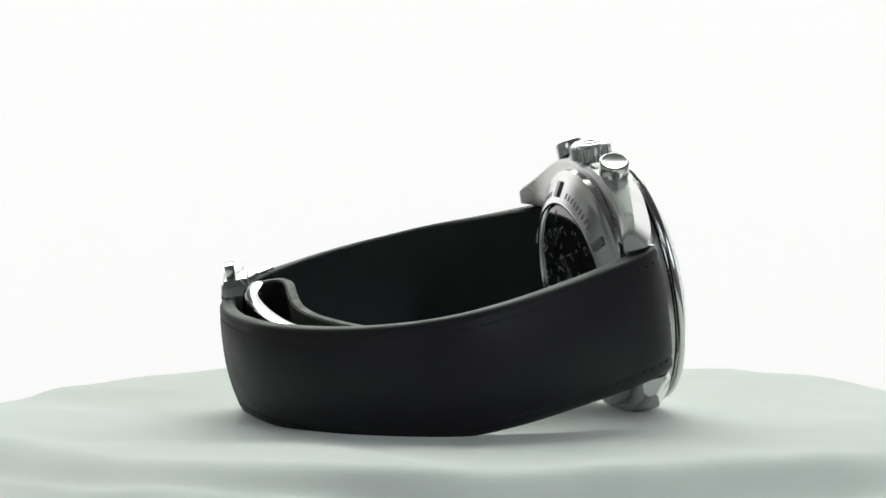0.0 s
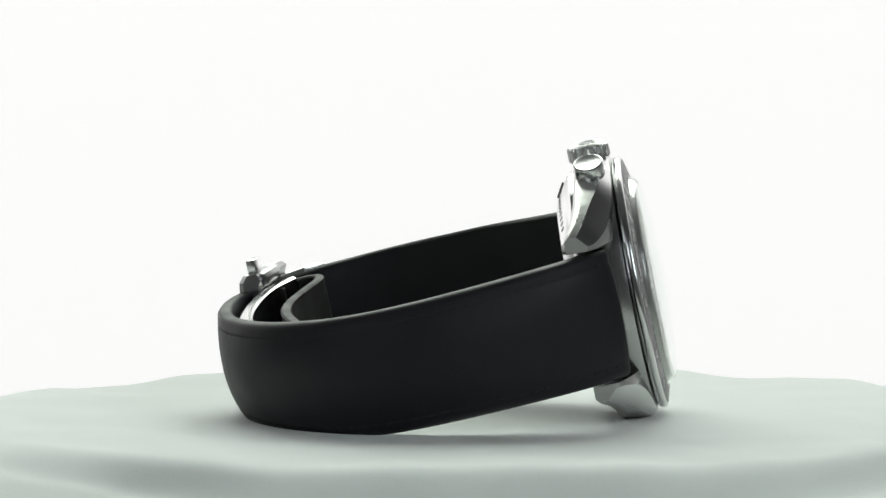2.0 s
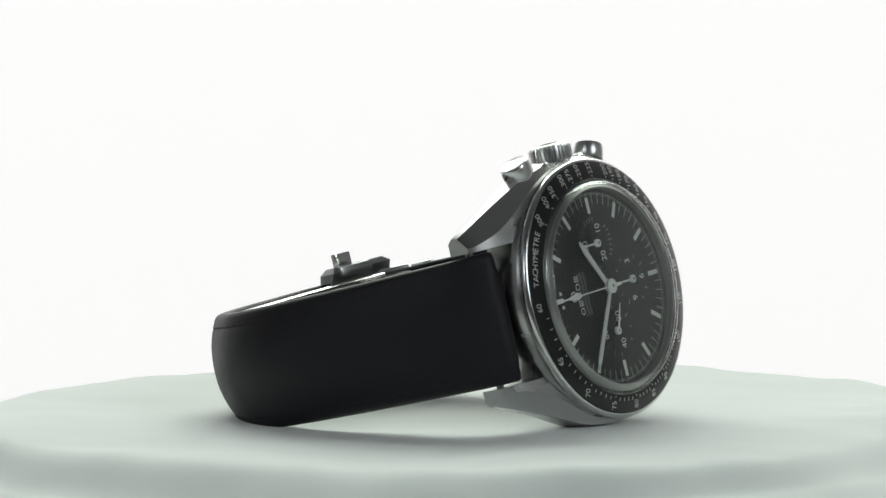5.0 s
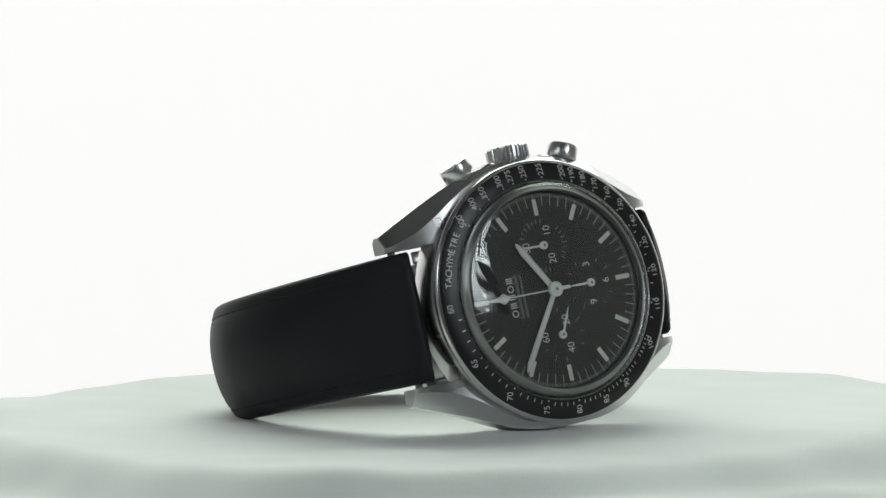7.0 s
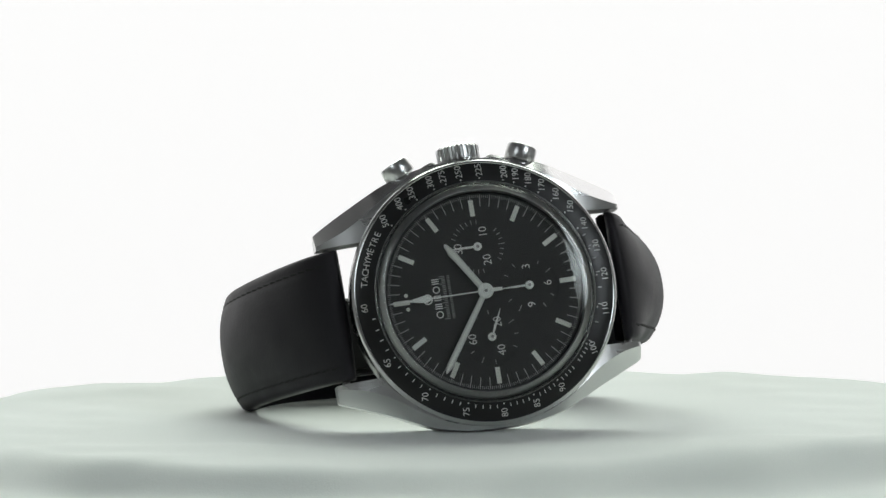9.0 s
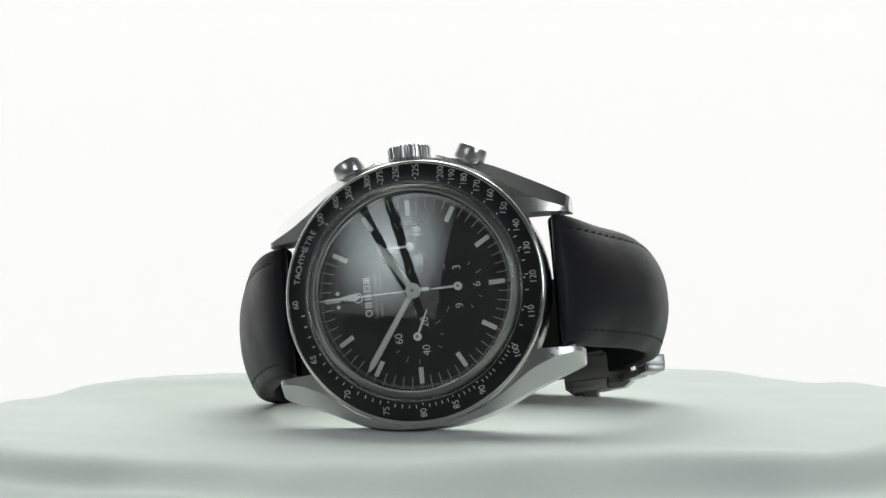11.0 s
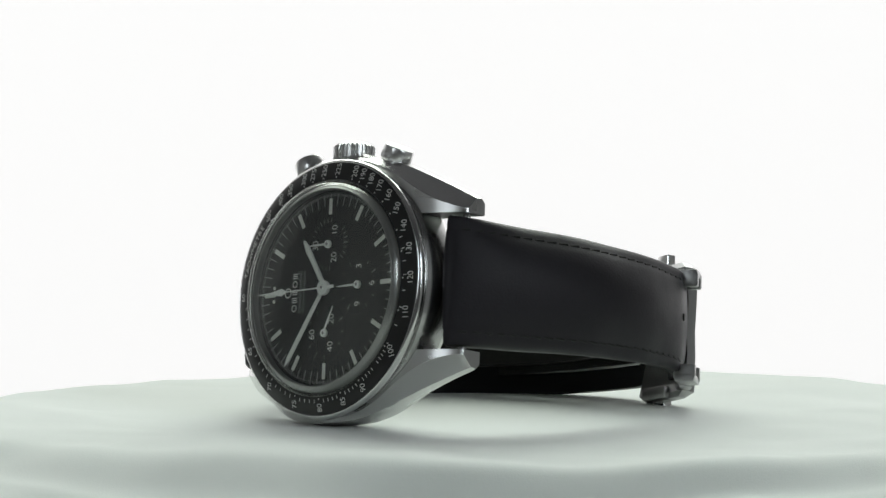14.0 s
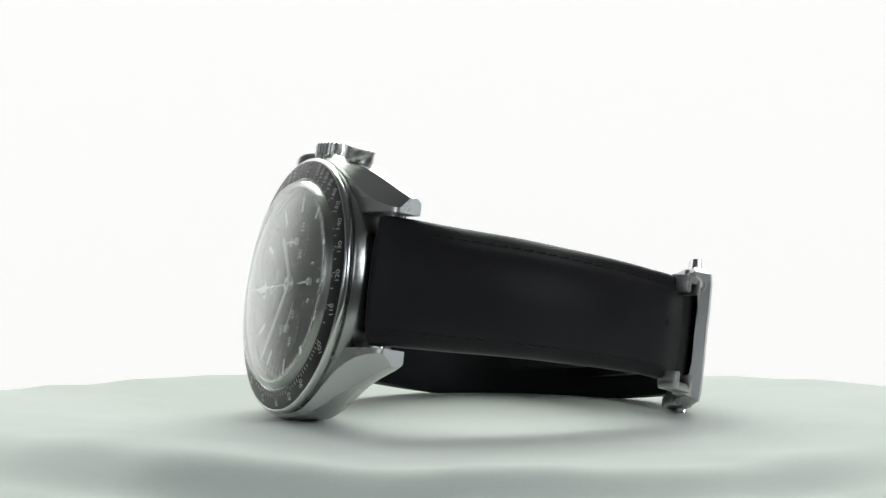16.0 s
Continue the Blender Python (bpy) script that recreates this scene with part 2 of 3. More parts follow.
# dial text stands upright when 12 o'clock is up: x of the text is local x
# ---- studio ----
def studio():
    floor = part("floor", block(-2200, 2200, -2600, 1700, -860, -800), wall_mat)
    tagged(floor, "unseen dark grey floor closing the room", "floor", kind="structure")
    ceiling = part("ceiling", block(-2200, 2200, -2600, 1700, 1900, 1960), wall_mat)
    tagged(ceiling, "unseen dark grey ceiling closing the room", "ceiling", kind="structure")
    for name, b in (("wall_left", (-2260, -2200, -2600, 1700)), ("wall_right", (2200, 2260, -2600, 1700)),
                    ("wall_rear", (-2200, 2200, -2660, -2600)), ("wall_back", (-2200, 2200, 1700, 1760))):
        pale = name in ("wall_left", "wall_right")
        w = part(name, block(*b, -800, 1900), side_mat if pale else wall_mat)
        tagged(w, "unseen pale wall added as a reflector" if pale else "unseen dark grey wall closing the room", "wall", kind="structure")
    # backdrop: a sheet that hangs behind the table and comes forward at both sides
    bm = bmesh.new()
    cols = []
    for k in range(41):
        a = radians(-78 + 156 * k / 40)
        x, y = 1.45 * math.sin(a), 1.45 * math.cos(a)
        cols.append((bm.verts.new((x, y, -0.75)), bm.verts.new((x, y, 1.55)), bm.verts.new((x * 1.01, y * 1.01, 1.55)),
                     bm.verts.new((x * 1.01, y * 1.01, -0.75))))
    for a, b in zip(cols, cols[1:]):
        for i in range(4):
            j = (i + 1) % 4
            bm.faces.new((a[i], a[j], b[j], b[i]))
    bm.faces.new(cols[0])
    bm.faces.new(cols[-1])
    tagged(part("backdrop", bm, glow), "plain white backdrop that glows, brighter towards its unseen sides", "backdrop", kind="structure")
    table = new("side_table")
    tagged(table, "pale laminate table under the cloth", "table")
    part("tabletop", lathe([(0, -38), (240, -38), (244, -42), (244, -60), (240, -64), (0, -64)]), table_mat, table)
    part("leg", lathe([(0, -64), (30, -64), (26, -120), (26, -760), (150, -790), (155, -800), (0, -800)], 48), table_mat, table)


def softbox(x, y, z, fabric, w=170):
    lamp = new("softbox")
    tagged(lamp, "glowing white softbox lamp on a black stand", "lamp", "softboxes beside the camera")
    lamp.matrix_world = look((x, y, z), (0, 0, 0.02))
    part("diffuser", block(-w, w, -340, 340, -4, 0), fabric, lamp, m=Matrix.Identity(4))
    part("housing", loft([[(-w - 10, -350, 2), (w + 10, -350, 2), (w + 10, 350, 2), (-w - 10, 350, 2)],
                          [(-80, -80, 260), (80, -80, 260), (80, 80, 260), (-80, 80, 260)]]), lamp_black, lamp, m=pose(0, 0, 0.003))
    for dx, dy, rz in ((0.045, 0.05, 30), (-0.035, 0.0, 38), (0.11, -0.08, 24)):      # black rods added for dark streaks in the lamp's reflection
        part("rod", block(-20, 20, -300, 300, -14, -6, 3), lamp_black, lamp, m=pose(dx, dy, 0, 0, 0, rz))
    base = lamp.matrix_world @ Vector((0, 0, 0.2))
    pole = part("pole", lathe([(0, 0), (14, 0), (14, 1), (0, 1)], 16), lamp_black, lamp)
    pole.data.clear_geometry()
    bm = lathe([(0, -800), (260, -800), (260, -785), (14, -770), (14, base.z * 1000), (0, base.z * 1000)], 20)
    bmesh.ops.translate(bm, vec=(base.x, base.y, 0), verts=bm.verts)
    bmesh.ops.transform(bm, matrix=lamp.matrix_world.inverted(), verts=bm.verts)
    bm.to_mesh(pole.data)
    bm.free()
    return lamp


# ---- cloth on the turntable ----
def cloth_height(x, y):
    r, a = math.hypot(x, y), math.atan2(y, x)
    lobes = 0.0024 * math.sin(2 * a + 0.6) + 0.0024 * math.sin(3 * a + 2.0) + 0.0016 * math.sin(5 * a + 1.0)
    edge = 0.0825 + lobes
    near = min(1, max(0, (r - 0.036) / 0.028))
    near = near * near * (3 - 2 * near)
    z = 0.0005 * near                                     # the padded rim stands a little proud
    z += 0.0015 * noise.noise(Vector((x * 24, y * 24, 3.1))) * near
    z += 0.0005 * noise.noise(Vector((x * 80, y * 80, 1.7))) * near
    # long shallow creases where the cloth is drawn over the platter
    crease = noise.noise(Vector((x * 16 + y * 9, y * 70 - x * 30, 6.0)))
    z += 0.0007 * near * max(0, crease) ** 1.3
    if r > 0.05:
        # the step down from the platter, uneven where the cloth is pulled
        width = 0.0120 + 0.0025 * math.sin(4 * a + 0.4) + 0.002 * noise.noise(Vector((math.cos(a) * 3, math.sin(a) * 3, 5.0)))
        u = min(1, max(0, (r - edge + 0.3 * width) / width))
        drop = 0.0045 + 0.0010 * math.sin(3 * a + 4.0)
        z -= drop * u * u * (3 - 2 * u)
        out = max(0, r - edge - 0.7 * width)
        z -= out * 0.30 + max(0, out - 0.012) ** 2 * 14.0
        z += min(out, 0.02) * (0.06 * math.sin(8 * a + 2.4 * math.sin(2 * a)) + 0.10 * noise.noise(Vector((x * 55, y * 55, 9.0))))
    return z


def cloth():
    bm = bmesh.new()
    seg, radii = 320, [0.002 + 0.118 * (k / 96) for k in range(97)]
    rings = [[bm.verts.new((0, 0, 0))]]
    for r in radii:
        rings.append([bm.verts.new((r * math.cos(a), r * math.sin(a), max(cloth_height(r * math.cos(a), r * math.sin(a)), -0.03)))
                      for a in (2 * math.pi * k / seg for k in range(seg))])
    for drop, out in ((-0.034, 0.126), (-0.0365, 0.132), (-0.0372, 0.142), (-0.0374, 0.156)):
        ring = []
        for k in range(seg):
            a = 2 * math.pi * k / seg
            rr = out + 0.004 * math.sin(9 * a + 2.0 * math.sin(2 * a))
            ring.append(bm.verts.new((rr * math.cos(a), rr * math.sin(a), drop)))
        rings.append(ring)
    for a, b in zip(rings, rings[1:]):
        for k in range(seg):
            j = (k + 1) % seg
            bm.faces.new((a[0], b[k], b[j]) if len(a) == 1 else (a[k], a[j], b[j], b[k]))
    ob = part("cloth", bm, cloth_mat, smooth=80)
    mod = ob.modifiers.new("thickness", "SOLIDIFY")
    mod.thickness, mod.offset = 0.0004, -1
    return tagged(ob, "white cotton cloth draped in soft folds over a round turntable", "cloth")


# ---- watch ----
def lug(sx, sy, parent):
    """One horn of the case: outer flank, twisted bevel, top and tip. sx, sy: its quarter of the dial."""
    g = 1 if sx > 0 else 0
    rows = [  # y, outer x, top z, bottom z, width of the bevel
        (0.0, 20.4 + 0.1 * g, -1.5, -7.2, 0.4), (5.0, 20.2 + 0.1 * g, -1.5, -7.2, 0.7), (9.5, 19.2 + 0.2 * g, -1.5, -7.2, 1.3),
        (13.0, 17.7 + 0.5 * g, -1.7, -7.4, 2.0), (16.0, 16.2 + 0.6 * g, -2.3, -7.7, 2.6), (19.0, 14.9 + 0.4 * g, -3.2, -8.2, 2.8),
        (21.3, 13.9 + 0.2 * g, -4.3, -8.9, 2.5), (22.9, 13.2, -5.4, -9.5, 2.1), (23.5, 12.8, -6.2, -9.6, 1.7)]
    fine = []
    for i in range(len(rows) - 1):      # smooth run from station to station
        p = [rows[max(0, min(len(rows) - 1, i + k))] for k in (-1, 0, 1, 2)]
        for k in range(4):
            u = k / 4
            fine.append([0.5 * (2 * b + (c - a) * u + (2 * a - 5 * b + 4 * c - d) * u * u + (3 * b - a - 3 * c + d) * u ** 3) for a, b, c, d in zip(*p)])
    fine.append(rows[-1])
    sections = []
    for y, ox, tz, bz, bev in fine:
        inner = 10.35
        pts = [(inner, tz), (ox - bev, tz), (ox, tz - bev * 0.9), (ox + 0.1, (tz + bz) / 2 - 0.6 - 0.2 * bev), (ox - 0.1, bz + 0.5), (ox - 0.6, bz), (inner, bz)]
        sections.append([(sx * x, sy * y, z) for x, z in pts])
    ob = part("lug", loft(sections), brushed, parent, smooth=14)
    ob.data.materials.append(steel)
    for f in ob.data.polygons:      # bevel facets and undersides are polished
        c, nrm = f.center, f.normal
        if nrm.z > 0.25 and abs(nrm.x) > 0.2:
            f.material_index = 1
    return ob


def pusher(deg, parent):
    m = clock(deg, 0, -4.4) @ Matrix.Rotation(radians(-90), 4, "X")
    body = part("pusher", lathe([(0, 23.86), (1.98, 23.86), (2.06, 23.9), (2.3, 23.78), (2.42, 23.5), (2.42, 21.75), (2.28, 21.5), (1.45, 21.45),
                                 (1.4, 17.5), (0, 17.5)], 40, m=m), soft_steel, parent, "polished steel chronograph pusher")
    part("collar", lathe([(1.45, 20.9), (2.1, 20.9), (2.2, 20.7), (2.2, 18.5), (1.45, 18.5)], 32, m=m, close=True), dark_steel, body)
    return body


def crown_guard(s, parent):
    """The swelling of the case's flank between the crown and one pusher; s: +1 towards 12 o'clock."""
    secs = []
    for k in range(9):
        u = k / 8
        a = 90 - s * (9.2 + 13.5 * u)
        r = 19.6 + 1.75 * min(1, u * 5 + 0.2) * (1 - 0.35 * u * u)
        ring = [(18.6, -2.0), (r - 0.35, -2.0), (r, -2.35), (r + 0.05, -4.2), (r - 0.05, -6.3), (r - 0.4, -6.7), (18.6, -6.7)]
        secs.append([(q * math.sin(radians(a)), q * math.cos(radians(a)), z) for q, z in ring])
    return part("crown_guard", loft(secs), satin, parent, smooth=24)


def crown(parent):
    m = clock(90, 0, -4.5) @ Matrix.Rotation(radians(-90), 4, "X")
    bm, teeth = bmesh.new(), 30
    prof = [(0, 23.2, 0), (2.55, 23.2, 0), (2.95, 22.95, 0), (3.15, 22.6, 1), (3.15, 20.8, 1), (2.9, 20.45, 0), (1.6, 20.4, 0), (1.6, 18, 0), (0, 18, 0)]
    seg = teeth * 6
    rings = []
    for r, z, t in prof:
        if r == 0:
            rings.append([bm.verts.new((0, 0, z * MM))])
            continue
        ring = []
        for k in range(seg):
            a = 2 * math.pi * k / seg
            rr = r + (0.17 if k % 6 in (1, 2, 3) else -0.14) * t
            ring.append(bm.verts.new((rr * MM * math.cos(a), rr * MM * math.sin(a), z * MM)))
        rings.append(ring)
    for a, b in zip(rings, rings[1:]):
        for k in range(seg):
            j = (k + 1) % seg
            if len(a) == 1:
                bm.faces.new((a[0], b[k], b[j]))
            elif len(b) == 1:
                bm.faces.new((a[k], a[j], b[0]))
            else:
                bm.faces.new((a[k], a[j], b[j], b[k]))
    bmesh.ops.transform(bm, matrix=m, verts=bm.verts)
    body = part("crown", bm, soft_steel, parent, "fluted polished steel winding crown", smooth=25)
    # worn raised emblem on the top of the crown, as a plain ring and bar
    part("emblem", lathe([(1.0, 23.15), (1.0, 23.35), (1.45, 23.35), (1.45, 23.15)], 32, m=m, close=True), steel, body)
    return body


NUMERALS = (60, 65, 70, 75, 80, 85, 90, 100, 110, 120, 130, 140, 150, 160, 170, 180, 190, 200, 225, 250, 275, 300, 350, 400, 500)


def bezel(watch):
    ring = part("bezel", lathe([(17.2, -1.2), (19.6, -1.2), (19.95, -0.95), (20.1, -0.55), (20.05, -0.15), (19.8, 0.14), (19.6, 0.20),
                                (19.4, 0.10), (17.0, 0.75), (16.75, 0.81), (16.6, 0.65), (16.6, -1.0)], 160, close=True), steel, watch,
                "polished steel bezel rim")
    part("bezel_insert", lathe([(16.75, 0.86), (16.95, 0.87), (19.3, 0.28), (19.48, 0.20), (19.4, 0.0), (16.8, 0.65)], 160, close=True),
         insert_black, ring, "black tachymeter bezel insert")
    zed = lambda r: 0.87 + (r - 16.95) * (-0.59 / 2.35) + 0.012
    tilt = math.atan(0.58 / 2.4)
    for n in NUMERALS:
        deg = 360.0 * 60 / n if n > 60 else 0.0
        deg = deg % 360
        off = 0.0
        if 30 < deg < 150:
            off = 0.22 * (90 - deg)
        elif 210 < deg < 330:
            off = 0.22 * (270 - deg)
        r = 18.4
        m = clock(deg, r, zed(r)) @ Matrix.Rotation(-tilt, 4, "X") @ Matrix.Rotation(radians(deg + off), 4, "Z")
        part("numeral", letters(str(n), 1.42, 0.012, 0.95), bezel_print, ring, m=m)
    dots = bmesh.new()
    for n in NUMERALS[1:]:
        deg = 3600.0 * 6 / n
        lathe_dot = lathe([(0, 0.02), (0.12, 0.02), (0.12, -0.02), (0, -0.02)], 10, m=clock(deg, 17.1, zed(17.1)))
        join(dots, lathe_dot)
    part("scale_dots", dots, bezel_print, ring)
    ticks = bmesh.new()
    for lo, hi, step in ((60, 100, 1), (100, 140, 5)):
        for v in range(lo + 1, hi, step):
            if v % 5 == 0 and v < 100 or v % 10 == 0 and v >= 100:
                continue
            r = 17.42
            block(-0.055, 0.055, -0.27, 0.27, -0.012, 0.012, bm=ticks,
                  m=clock(21600.0 / v, r, zed(r)) @ Matrix.Rotation(-tilt, 4, "X"))
    part("scale_ticks", ticks, bezel_print, ring)
    word = "TACHYM\u00c8TRE"
    for i, ch in enumerate(word):
        deg = 11.0 + 25.0 * i / (len(word) - 1)
        r = 18.2
        m = clock(deg, r, zed(r)) @ Matrix.Rotation(-tilt, 4, "X")
        part("letter", letters(ch, 1.42, 0.012), bezel_print, ring, m=m)
    return ring


def subdial(cx, cy, name, texts, ticks, hand_deg, dial, hand_len=3.9):
    base = part(name, lathe([(0, 0.03), (4.3, 0.03), (4.42, 0.05), (4.5, 0.0), (0, -0.02)], 64, m=Matrix.Translation((cx * MM, cy * MM, 0))),
                dial_black, dial, "sunken black chronograph subdial")
    marks = bmesh.new()
    n, skip = ticks
    for k in range(n):
        deg = 360.0 * k / n
        if any(abs((deg - t + 180) % 360 - 180) < 16 for t, _ in texts):
            continue
        long = 0.5 if k % 5 == 0 else 0.32
        block(-0.035, 0.035, -long, long, -0.01, 0.01, bm=marks,
              m=Matrix.Translation((cx * MM, cy * MM, 0.06 * MM)) @ clock(deg, 3.75))
    part("subdial_ticks", marks, print_grey, base)
    for deg, text in texts:
        m = Matrix.Translation((cx * MM, cy * MM, 0.06 * MM)) @ clock(deg, 2.9 if deg in (0, 90, 180, 270) else 2.45, 0, False)
        part("numeral", letters(text, 1.75, 0.012, 0.95), silver_print, base, m=m)
    hm = Matrix.Translation((cx * MM, cy * MM, 0.42 * MM)) @ clock(hand_deg)
    needle = loft([[(-0.17, -0.3, 0), (0.17, -0.3, 0), (0.17, -0.3, 0.1), (-0.17, -0.3, 0.1)],
                   [(-0.16, 2.4, 0), (0.16, 2.4, 0), (0.16, 2.4, 0.1), (-0.16, 2.4, 0.1)],
                   [(-0.03, hand_len, 0), (0.03, hand_len, 0), (0.03, hand_len, 0.1), (-0.03, hand_len, 0.1)]])
    join(needle, lathe([(0, 0.16), (0.5, 0.16), (0.62, 0.08), (0.62, -0.35), (0, -0.35)], 24))
    bmesh.ops.transform(needle, matrix=hm, verts=needle.verts)
    tip = part("subdial_hand", needle, hand_white, base, "small white subdial pointer")
    part("pin", lathe([(0, 0.62), (0.2, 0.62), (0.26, 0.56), (0.26, 0.4), (0, 0.4)], 16, m=Matrix.Translation((cx * MM, cy * MM, 0))),
         dark_steel, tip)
    return base


def pointer(points, z, thick=0.12):
    """A flat pointer along +y from half-widths at distances (y, half width)."""
    secs = [[(-w, y, z), (w, y, z), (w * 0.75, y, z + thick), (-w * 0.75, y, z + thick)] for y, w in points]
    return loft(secs)


def dial(watch):
    plate = part("dial", lathe([(0, 0), (14.9, 0), (15.2, -0.05), (15.2, -0.6), (0, -0.6)], 96), dial_black, watch, "matt black chronograph dial")
    part("flange", lathe([(14.95, -0.02), (15.15, 0.3), (16.5, 0.3), (16.5, -0.4), (14.95, -0.4)], 128, close=True), insert_black, watch,
         "black sloping rim around the dial")
    for k in range(12):
        deg = 30 * k
        out, inn = 13.98, 11.5
        bm = block(-0.36, 0.36, inn, out, 0.0, 0.09, 0.04, seg=1, m=clock(deg))
        part("hour_marker", bm, lume, plate)
    pips = bmesh.new()
    for s in (-1.05, 1.05):
        join(pips, lathe([(0, 0.07), (0.27, 0.07), (0.3, 0.0)], 14, m=Matrix.Translation((s * MM, 11.9 * MM, 0))))
    part("pips", pips, lume, plate)
    track = bmesh.new()
    for k in range(300):
        deg = 1.2 * k
        if k % 25 == 0:
            block(-0.05, 0.05, 14.05, 14.75, 0, 0.02, bm=track, m=clock(deg))
        elif k % 5 == 0:
            block(-0.05, 0.05, 12.9, 14.75, 0, 0.02, bm=track, m=clock(deg))
        else:
            block(-0.03, 0.03, 14.25, 14.7, 0, 0.015, bm=track, m=clock(deg))
    part("minute_track", track, print_grey, plate)
    subdial(6.85, 0.05, "subdial", ((0, "30"), (120, "10"), (240, "20")), (30, 0), 0, plate, 4.4)
    subdial(0.0, -6.8, "subdial", ((90, "3"), (180, "6"), (270, "9")), (12, 0), 0, plate, 4.4)
    subdial(-6.9, 0.05, "subdial", ((0, "60"), (120, "20"), (240, "40")), (12, 0), 115, plate, 4.4)
    # maker's emblem and words, as plain rings and bars
    def ring_shape(bm, cx, cy, rx, ry, w, z=0.03, seg=20):
        rows = [[bm.verts.new(((cx + (rx - d) * math.cos(t)) * MM, (cy + (ry - d) * math.sin(t)) * MM, z * MM))
                 for t in (2 * math.pi * k / seg for k in range(seg))] for d in (0.0, w)]
        for k in range(seg):
            j = (k + 1) % seg
            bm.faces.new((rows[0][k], rows[0][j], rows[1][j], rows[1][k]))
        return bm

    words = bmesh.new()
    for k in range(5):
        x = -2.5 + 1.25 * k
        if k in (0, 3):
            ring_shape(words, x, 7.25, 0.55, 0.55, 0.15)
        else:
            for dx in (-0.32, 0.0, 0.32):
                block(x + dx - 0.075, x + dx + 0.075, 6.7, 7.8, 0, 0.03, bm=words)
    part("emblem_bar", words, silver_print, plate)
    rnd = random.Random(8)
    for y0, h, w, mat in ((5.75, 0.5, 3.3, print_dim), (5.0, 0.42, 3.3, print_dim)):
        bm = bmesh.new()
        x = -w
        while x < w:
            step = 0.09 + 0.10 * rnd.random()
            up = h * (1 + 0.7 * (rnd.random() > 0.75) * (y0 > 5.5))
            block(x, x + step, y0, y0 + up, 0, 0.02, bm=bm)
            x += step + 0.15
        part("word_bar", bm, mat, plate)
    part("emblem", ring_shape(bmesh.new(), 0, 8.75, 0.8, 0.75, 0.2), silver_print, plate)
    # pointers
    hour = pointer([(-0.4, 0.45), (0, 0.5), (5.6, 0.52), (7.6, 0.62), (9.0, 0.30), (9.35, 0.03)], 0.55)
    bmesh.ops.transform(hour, matrix=clock(57.0), verts=hour.verts)
    join(hour, lathe([(0, 0.68), (1.15, 0.68), (1.15, 0.54), (0, 0.54)], 32))
    hour_ob = part("hour_pointer", hour, hand_edge, watch, "white baton hour pointer")
    stripe = pointer([(1.3, 0.24), (5.6, 0.27), (7.6, 0.33), (8.7, 0.14)], 0.665, 0.03)
    bmesh.ops.transform(stripe, matrix=clock(57.0), verts=stripe.verts)
    part("lume_stripe", stripe, lume, hour_ob)
    minute = pointer([(-0.4, 0.40), (0, 0.42), (9.0, 0.48), (12.6, 0.5), (13.6, 0.22), (13.95, 0.03)], 0.85)
    bmesh.ops.transform(minute, matrix=clock(304.4), verts=minute.verts)
    join(minute, lathe([(0, 0.98), (1.0, 0.98), (1.0, 0.84), (0, 0.84)], 32))
    minute_ob = part("minute_pointer", minute, hand_edge, watch, "white baton minute pointer")
    stripe = pointer([(1.2, 0.2), (9.0, 0.25), (12.4, 0.26), (13.3, 0.12)], 0.965, 0.03)
    bmesh.ops.transform(stripe, matrix=clock(304.4), verts=stripe.verts)
    part("lume_stripe", stripe, lume, minute_ob)
    sec = pointer([(-2.5, 0.26), (-0.9, 0.30), (-0.5, 0.12), (8.2, 0.10), (8.5, 0.34), (9.1, 0.60), (10.1, 0.44), (11.6, 0.15), (14.6, 0.05)], 1.1, 0.08)
    join(sec, lathe([(0, 1.36), (0.38, 1.34), (0.45, 1.22), (0.6, 1.2), (0.65, 1.3), (1.05, 1.26), (1.15, 1.16), (1.15, 1.05), (0, 1.05)], 32))
    sec_ob = part("seconds_pointer", sec, hand_white, watch, "thin white chronograph seconds pointer with a diamond")
    part("pin", lathe([(0, 1.42), (0.2, 1.42), (0.24, 1.38), (0.24, 1.3), (0, 1.3)], 16), dark_steel, sec_ob)
    return plate


def crystal(watch):
    outer, inner = [], []
    for k in range(19):
        r = 15.3 * k / 18
        outer.append((r, 3.35 - 1.1 * (r / 15.3) ** 2))
        inner.append((r * 0.985, 2.8 - 1.15 * (r / 15.3) ** 2))
    prof = outer + [(15.6, 2.17), (15.85, 2.02), (16.1, 1.75), (16.3, 1.4), (16.48, 1.0), (16.55, 0.5), (16.3, 0.5), (16.22, 0.95), (16.02, 1.35),
                    (15.75, 1.62), (15.45, 1.74)] + inner[::-1]
    ob = part("crystal", lathe(prof, 160), crystal_mat, watch, "clear domed acrylic crystal", smooth=22)
    ob.visible_shadow = False
    # the ring's steps stand in for bright lines reflected in the crystal's edge
    ring = [(15.12, 0.34), (15.14, 1.38), (15.24, 1.5), (15.34, 1.5), (15.62, 1.22), (15.66, 1.12), (15.9, 0.9), (15.94, 0.8), (16.2, 0.42), (16.2, 0.34)]
    part("tension_ring", lathe(ring, 160, close=True), ring_steel, watch, "stepped steel ring set inside the crystal's edge", smooth=12)
    return ob


